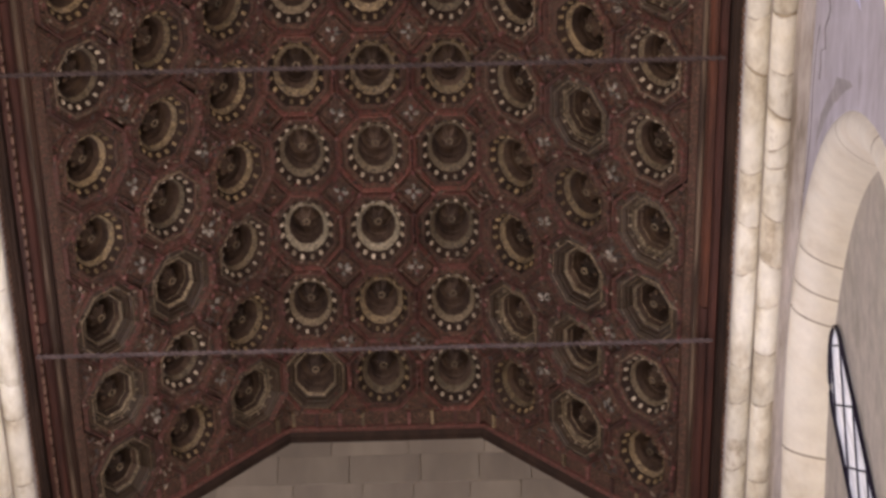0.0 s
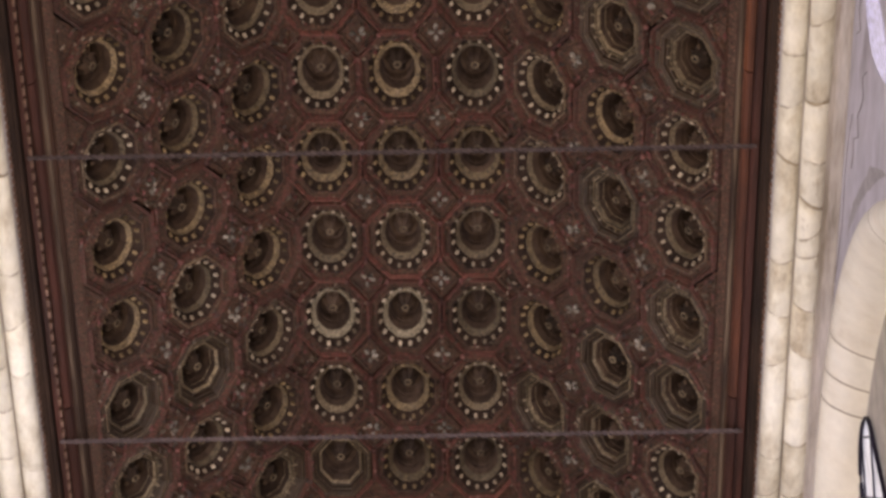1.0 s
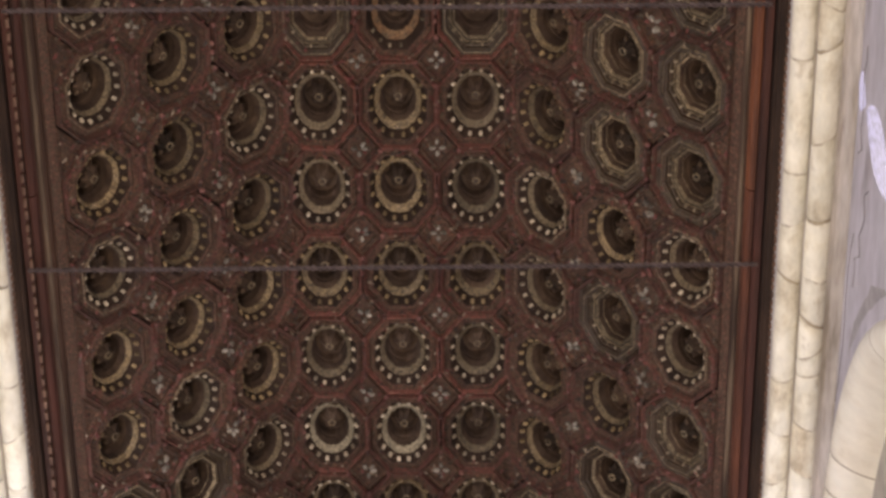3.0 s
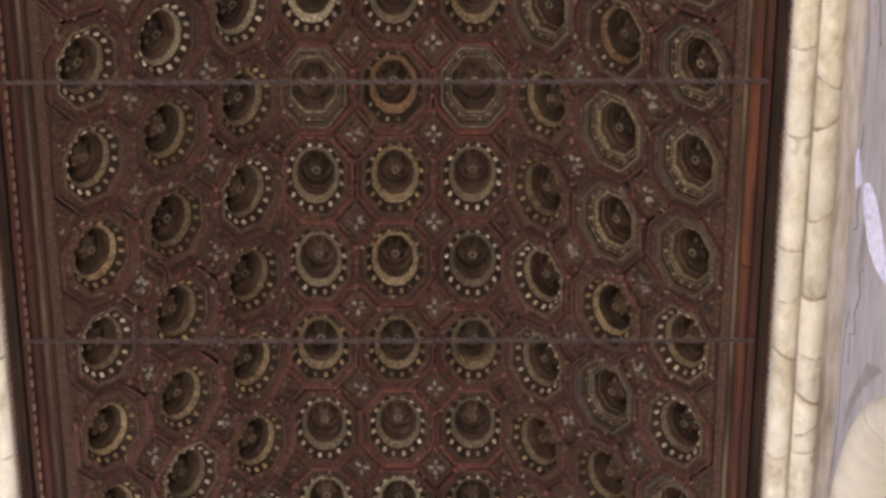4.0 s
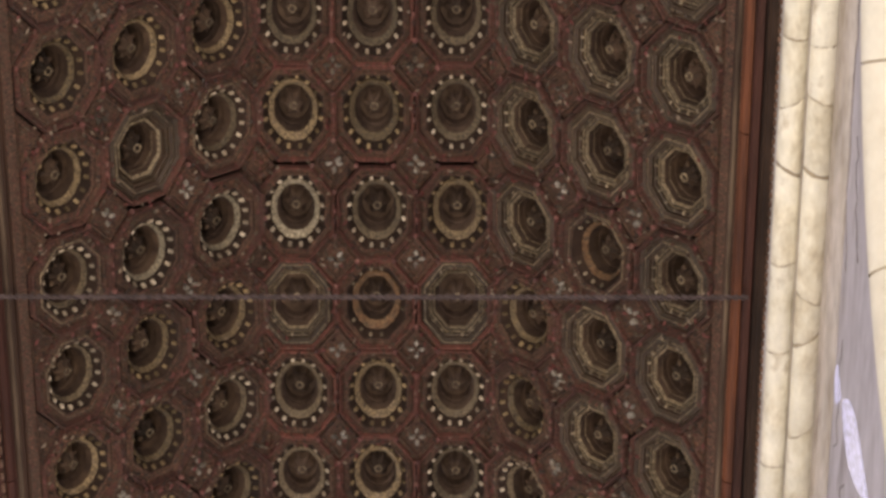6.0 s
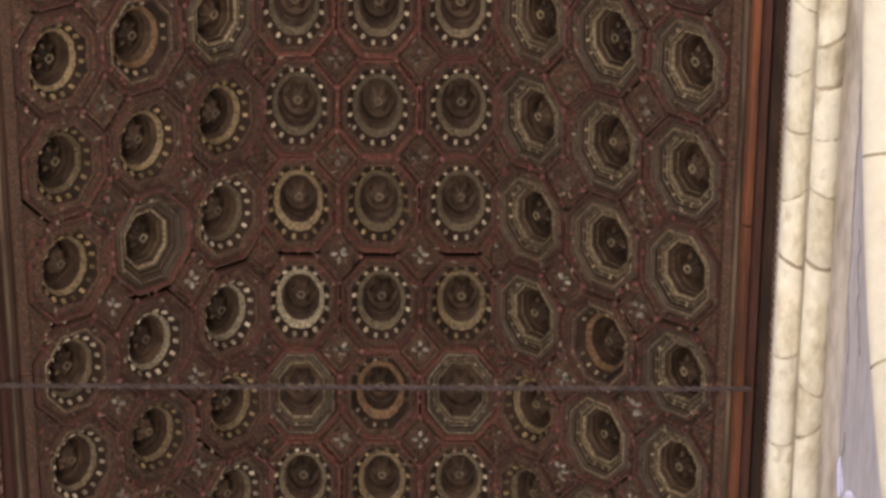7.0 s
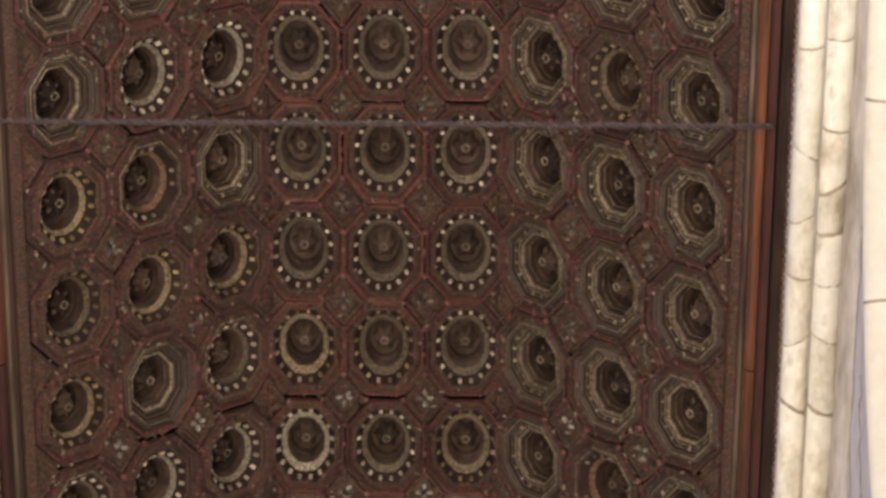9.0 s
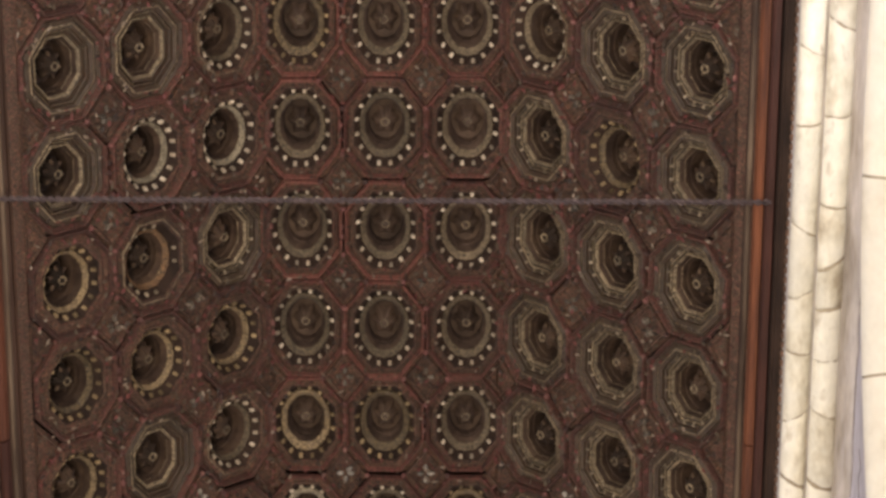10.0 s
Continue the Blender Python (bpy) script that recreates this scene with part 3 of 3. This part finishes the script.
for mirror in (1, -1):
    e = tagged(new("cornice"), "dark timber cornice with a red-brown band and dentils", "cornice", kind="structure")
    for name, material, prof in CORNICE:
        if mirror > 0 and name == "thin_fillet":
            continue
        # the east fascia stands further out
        inner = 0.03 if mirror > 0 and name == "fascia" else -1.0
        prof = [(EDGE + (x if x > inner else inner + 0.1 * (x - inner)), -DROP + z) for x, z in prof]
        if material:
            part(name, sweep(bmesh.new(), prof, END, BACK, mirror), material, e)
            continue
        # boards end to end, the further ones duller; west boards darkened for its dimmer light
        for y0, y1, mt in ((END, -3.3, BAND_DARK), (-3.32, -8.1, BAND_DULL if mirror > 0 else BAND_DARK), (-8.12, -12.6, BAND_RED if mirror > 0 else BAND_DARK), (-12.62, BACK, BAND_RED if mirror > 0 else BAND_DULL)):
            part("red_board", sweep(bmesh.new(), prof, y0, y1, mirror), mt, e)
    # rows of small dentils, several hundred to a row
    for x, z, step, w, mt in ((0.475, -0.47, 0.11, 0.03, CORNICE_DENTIL), (0.25, -0.32, 0.17, 0.035, CORNICE_DENTIL))[: 1 if mirror > 0 else 2]:
        me_v, me_f = [], []
        for i in range(int((END + 20.5) / step)):
            y = END - (i + 0.5) * step
            p, q = skew(mirror * (EDGE + x) - w / 2, y - step * 0.3, -DROP + z - 0.03), skew(mirror * (EDGE + x) + w / 2, y + step * 0.3, -DROP + z + 0.03)
            o = len(me_v)
            me_v += [(a, b, c) for c in (p.z, q.z) for a, b in ((p.x, p.y), (q.x, p.y), (q.x, q.y), (p.x, q.y))]
            me_f += [tuple(o + j for j in f) for f in ((0, 3, 2, 1), (4, 5, 6, 7), (0, 1, 5, 4), (1, 2, 6, 5), (2, 3, 7, 6), (3, 0, 4, 7))]
        me = bpy.data.meshes.new("dentil_row")
        me.from_pydata(me_v, [], me_f)
        me.materials.append(mt)
        ob = new("dentil_row", me)
        ob.parent = e
        ob["kind"] = "stuff"

# ---- stone wall heads ----
JOINTS = {0: [-17.39, -16.56, -15.36, -14.61, -13.92, -13.16, -12.36, -11.2, -10.1, -8.6, -7.92, -7.15, -5.7, -4.91, -4.18, -2.69, -2.11, -1.0, 0.0],
          1: [-17.71, -16.7, -15.67, -15.0, -14.49, -13.88, -13.23, -12.36, -10.81, -10.3, -9.1, -8.02, -7.2, -6.6, -6.14, -5.85, -5.08, -4.38, -3.73, -2.98, -2.16, -0.86]}
WIDE = (-12.36, -15.0, -14.49, -7.15, -10.3, -8.02, -6.6)
ROLLS = ((0.64, -0.6, 0.145), (0.935, -0.72, 0.15))


def drum(x, z, r, y0, y1, tilt0, tilt1, mirror):
    bm = bmesh.new()
    loops = []
    sag = rng.uniform(-0.003, 0.003)
    worn = rng.uniform(0.99, 1.012)
    for y, s, tilt in ((y0, 0.95, tilt0), (y0 + 0.03, 0.985, tilt0), ((y0 + y1) / 2, worn, 0), (y1 - 0.03, 0.985, tilt1), (y1, 0.95, tilt1)):
        loops.append([bm.verts.new(skew(mirror * (x + sag + r * s * math.cos(t)), y + tilt * math.cos(t) + rng.uniform(-0.012, 0.012), z + r * s * math.sin(t))) for t in [2 * math.pi * i / 16 for i in range(16)]])
    for p, q in zip(loops, loops[1:]):
        for i in range(16):
            f = bm.faces.new((p[i], p[(i + 1) % 16], q[(i + 1) % 16], q[i]))
            f.smooth = True
    bm.faces.new(loops[0])
    bm.faces.new(loops[-1])
    return bm


def tube(x, z, r):
    return [(x + r * math.cos(t), z + r * math.sin(t)) for t in [2 * math.pi * i / 16 for i in range(16)]]


for mirror in (1, -1):
    e = tagged(new("roll_moulding"), "pair of jointed cream stone roll mouldings below the cornice", "moulding", kind="structure")
    for i, (x, z, r) in enumerate(ROLLS):
        part("core", sweep(bmesh.new(), tube(EDGE + x, -DROP + z, r * 0.94), END, BACK, mirror), MORTAR, e, "grey mortar of the joints")
        cuts = [BACK, -40, -32, -26, -22, -20.5, -19.2, *JOINTS[i], END]
        tilts = [rng.uniform(-0.09, 0.09) for _ in cuts]
        for j, (y0, y1) in enumerate(zip(cuts, cuts[1:])):
            g0, g1 = (0.022 if y in WIDE else rng.uniform(0.004, 0.012) for y in (y0, y1))
            part("stone_drum", drum(EDGE + x, -DROP + z, r, y0 + g0, y1 - g1, tilts[j], tilts[j + 1], mirror), STONE, e)
    bm = bmesh.new()
    sweep(bm, [(EDGE + x, -DROP + z) for x, z in ((0.47, -0.4), (0.5, -0.56), (0.78, -0.66), (1.12, -0.78), (1.25, -0.95), (2.6, -0.95), (2.6, 1), (0.47, 1))], END, BACK, mirror)
    part("bed", bm, STAINED, e)

# ---- side walls with round wall arches, bay by bay ----
WALL = 5.3
RING = 6.8
CENTRES = (-3.0, -17.4, -31.8, -46.2)
SPRING = -10.2


def wall(mirror):
    """A wall face with round-headed recesses."""
    e = tagged(new("wall_east" if mirror > 0 else "wall_west"), "grey plastered nave wall with round arches", "wall", kind="structure")
    bm = bmesh.new()
    top = -DROP - 1.0
    wx = WALL
    xs = [BACK + (END - BACK) * i / 400 for i in range(401)]

    def low(y):
        z = Z0 - 3
        for c in CENTRES:
            if abs(y - c) < RING - 0.12:
                z = max(z, SPRING + math.sqrt((RING - 0.12) ** 2 - (y - c) ** 2))
        return min(z, top - 0.01)

    cols = [[bm.verts.new(at(mirror * x, y, z)) for x, z in ((wx, top), (wx, low(y)), (wx + 0.9, low(y)))] for y in xs]
    for p, q in zip(cols, cols[1:]):
        for i in range(2):
            bm.faces.new((p[i], p[i + 1], q[i + 1], q[i]))
    part("face", bm, PLASTER, e)
    # the recessed wall behind the arches
    bm = bmesh.new()
    x0, x1 = sorted((mirror * (5.72), mirror * (6.6)))
    lo, hi = at(x0, BACK, 0), at(x1, END + 0.5, -DROP - 0.9)
    slab(bm, (lo.x, lo.y, -0.1), hi)
    part("recess", bm, RECESS, e)
    return e


VOUSSOIRS = (2, 20, 40, 60, 79, 98.5, 103, 109, 141, 163, 178)


def archivolt(mirror, centre):
    e = tagged(new("wall_arch"), "cream stone roll arch with worn joints on the wall", "arch", kind="structure")
    cuts = [radians(q) for q in VOUSSOIRS]
    for ang, stop in zip(cuts, cuts[1:]):
        bm = bmesh.new()
        loops = []
        for i in range(9):
            t = ang + 0.0025 + (stop - ang - 0.005) * i / 8
            k = 1.0
            loop = []
            for j in range(11):
                s = j / 10
                rr = RING - 0.04 - 0.62 * s
                bulge = math.sin(math.pi * s) ** 0.7
                x = WALL + 0.02 + 0.4 * s - 0.26 * bulge * k
                loop.append(bm.verts.new(at(mirror * x, centre + rr * math.cos(t), SPRING + rr * math.sin(t))))
            loops.append(loop)
        for p, q in zip(loops, loops[1:]):
            for j in range(10):
                bm.faces.new((p[j], p[j + 1], q[j + 1], q[j])).smooth = True
        part("voussoir", bm, ARCH_STONE, e)
    # the mortar core behind the joints
    bm = bmesh.new()
    loops = []
    for i in range(61):
        t = radians(2 + 176 * i / 60)
        loops.append([bm.verts.new(at(mirror * (WALL + 0.03 + 0.4 * q - 0.26 * 0.95 * math.sin(math.pi * q) ** 0.7), centre + (RING - 0.04 - 0.62 * q) * math.cos(t), SPRING + (RING - 0.04 - 0.62 * q) * math.sin(t))) for q in [j / 10 for j in range(11)]])
    for p, q in zip(loops, loops[1:]):
        for j in range(10):
            bm.faces.new((p[j], p[j + 1], q[j + 1], q[j])).smooth = True
    part("core", bm, MORTAR, e)


for mirror in (1, -1):
    wall(mirror)
    for c in CENTRES[:3]:
        archivolt(mirror, c)


# ---- lattice window in the recess of a bay ----
def lattice_window(mirror, yc, ztop):
    e = tagged(new("window"), "tall round-headed window with black diamond lead lattice", "window", kind="structure")
    half, x = 0.6, 5.70
    zs = ztop - half
    outline = [(yc - half, zs - 9)] + [(yc - half * math.cos(t), zs + half * math.sin(t)) for t in [math.pi * i / 12 for i in range(13)]] + [(yc + half, zs - 9)]
    bm = bmesh.new()
    bm.faces.new([bm.verts.new(at(mirror * (x - 0.01), y, z)) for y, z in outline])
    part("pane", bm, GLASS, e, "pale daylit glass")
    part("window_frame", around("f", [at(mirror * (x - 0.03), y, z) for y, z in outline], 0.022), LEAD, e, "black iron frame")
    for k in range(-2, 11):
        for d in (1, -1):
            pts = []
            for i in range(41):
                y = yc - half + 2 * half * i / 40
                z = ztop - 1.2 * k + d * 1.3 * (y - yc)
                if z < zs - 9 or z > zs + math.sqrt(max(0, half * half - (y - yc) ** 2)) * 1.0:
                    continue
                pts.append(at(mirror * (x - 0.02), y, z))
            if len(pts) > 1:
                part("lead_bar", around("b", [pts[0], pts[-1]], 0.013, 4), LEAD, e)


for c in CENTRES[:3]:
    lattice_window(1, c - 0.65, -4.15)
    lattice_window(-1, c - 0.65, -4.15)

# ---- slim bluish shape, weakly glowing, between two arches ----
for mirror, yc in ((1, -9.95), (-1, -9.95)):
    e = tagged(new("window"), "slim glowing bluish shape with a small pointed head", "window", kind="structure")
    for name, z0, z1, w in (("pane", -6.6, -4.25, 0.36), ("pane", -4.15, -3.6, 0.24)):
        bm = bmesh.new()
        pts = []
        for i in range(21):
            t = i / 20
            pts.append((yc + w * math.sin(math.pi * t ** 1.5) ** 0.8, z0 + (z1 - z0) * t))
        pts += [(2 * yc - y, z) for y, z in pts[-2:0:-1]]
        f = [bm.verts.new(at(mirror * (WALL - 0.006), y, z)) for y, z in pts]
        g = [bm.verts.new(at(mirror * (WALL + 0.02), y, z)) for y, z in pts]
        bm.faces.new(f)
        for i in range(len(f)):
            j = (i + 1) % len(f)
            bm.faces.new((f[i], f[j], g[j], g[i]))
        part(name, bm, BLUE_GLOW, e)

# ---- cracks and a dark patch in the plaster ----
for mirror in (1, -1):
    e = tagged(new("plaster_cracks"), "dark cracks and a dark patch in the grey plaster", "crack", kind="structure")
    for y, z, length, dz in ((-5.6, -3.62, 2.6, -0.25), (-7.6, -4.2, 1.6, -0.5), (-9.2, -4.0, 1.4, 0.1), (-11.4, -3.75, 2.2, 0.15), (-13.2, -3.6, 1.8, 0.1), (-14.9, -3.55, 1.5, 0.05), (-11.9, -4.6, 1.2, 0.5)):
        pts = [at(mirror * (WALL - 0.004), y - length * i / 8, z + dz * i / 8 + rng.uniform(-0.14, 0.14)) for i in range(9)]
        part("crack", around("c", pts, 0.006, 4), CRACK, e)
    # a darker curved patch that follows the arch's outer edge
    bm = bmesh.new()
    inner, outer = [], []
    for i in range(15):
        t = radians(32 + 1.9 * i)
        w = 0.2 * math.sin(math.pi * i / 14) ** 0.8 * rng.uniform(0.5, 1.4)
        for loop, r in ((inner, 7.0 - 0.3 * w), (outer, 7.0 + w)):
            loop.append(bm.verts.new(at(mirror * (WALL - 0.005), -3.0 - r * math.cos(t), SPRING + r * math.sin(t))))
    for i in range(14):
        bm.faces.new((inner[i], inner[i + 1], outer[i + 1], outer[i]))
    part("stain", bm, DARK_ARC, e, "dark curved patch above the arch")

# ---- end walls and floor ----
lo, hi = at(-WALL - 2, END + 0.06, 0), at(WALL + 2, END + 1.2, 2)
bm = bmesh.new()
slab(bm, (lo.x, lo.y, 0), hi)
north = tagged(part("wall_north", bm, MORTAR), "beige ashlar end wall under the ceiling", "wall", kind="structure")
lo, hi = at(-WALL - 2, BACK - 1, 0), at(WALL + 2, BACK, 2)
bm = bmesh.new()
slab(bm, (lo.x, lo.y, 0), hi)
tagged(part("wall_south", bm, BEIGE), "beige ashlar wall", "wall", kind="structure")
lo, hi = at(-WALL - 2, BACK - 1, 0), at(WALL + 2, END + 1.2, 0)
bm = bmesh.new()
slab(bm, (lo.x, lo.y, -0.3), (hi.x, hi.y, 0))
tagged(part("floor", bm, FLOOR), "worn stone floor", "floor", kind="structure")
z = 0.0
while z > -7.5:
    h = 0.62
    x = -4.9 - rng.uniform(0, 0.6)
    while x < 4.9:
        w = rng.uniform(0.7, 1.15)
        x0, x1 = max(x, -4.9), min(x + w, 4.9)
        if x1 - x0 > 0.2:
            bm = bmesh.new()
            lo, hi = at(x0 + 0.006, END + rng.uniform(0, 0.008), z - h + 0.005), at(x1 - 0.006, END + 0.07, z - 0.005)
            slab(bm, lo, hi)
            part("ashlar_block", bm, BEIGE, north)
        x += w
    z -= h

# ---- tie rods ----
def tie_rod(y, z=-2.95):
    e = new("tie_rod")
    half, r = EDGE + 0.3, 0.032
    n = 560
    for strand in (0, 1):
        bm = bmesh.new()
        loops = []
        for i in range(n + 1):
            x = -half + 2 * half * i / n
            ph = x * 2 * math.pi / 0.17 + strand * math.pi
            cy, cz = y + 0.55 * r * math.cos(ph), z + 0.55 * r * math.sin(ph)
            loops.append([bm.verts.new(skew(x, cy + 0.6 * r * math.cos(t), cz + 0.6 * r * math.sin(t))) for t in [math.pi / 2 * j for j in range(4)]])
        for p, q in zip(loops, loops[1:]):
            for j in range(4):
                bm.faces.new((p[j], p[(j + 1) % 4], q[(j + 1) % 4], q[j]))
        part("strand", bm, IRON, e)
    return tagged(e, "twisted dark iron tie rod across the nave", "tie rod", group="tie rods")


for y in (-2.86, -7.15, -10.62, -15.57):
    tie_rod(y)

# ---- unseen uplights added near the floor, daylight in the windows ----
for x, y in ((-3.2, -15), (3.2, -15), (-3.2, -27), (3.2, -27)):
    p = at(x, y, 0)
    uplight((p.x, p.y, 1.0), at(x * 0.3, y, 0), (1200 if y > -20 else 2250) if x < 0 else (380 if y > -20 else 740), 1.5, (1.0, 0.86, 0.68))
# lamps added before the windows; unseen west ones are stronger, to brighten the east arches
for mirror in (1, -1):
    for c in CENTRES[:3]:
        p = at(mirror * 5.55, c - 0.75, -9)
        lamp = bpy.data.lights.new("window_fill_light", "AREA")
        lamp.shape, lamp.size, lamp.size_y, lamp.energy, lamp.color = "RECTANGLE", 1.4, 6.5, 190 if mirror > 0 else (370 if c > -10 else 240), (0.84, 0.84, 1.0) if mirror > 0 else (0.95, 0.93, 1.0)
        ob = new("window_fill_light", lamp)
        ob.matrix_world = look(p, p + Vector((-mirror, 0, 0)))
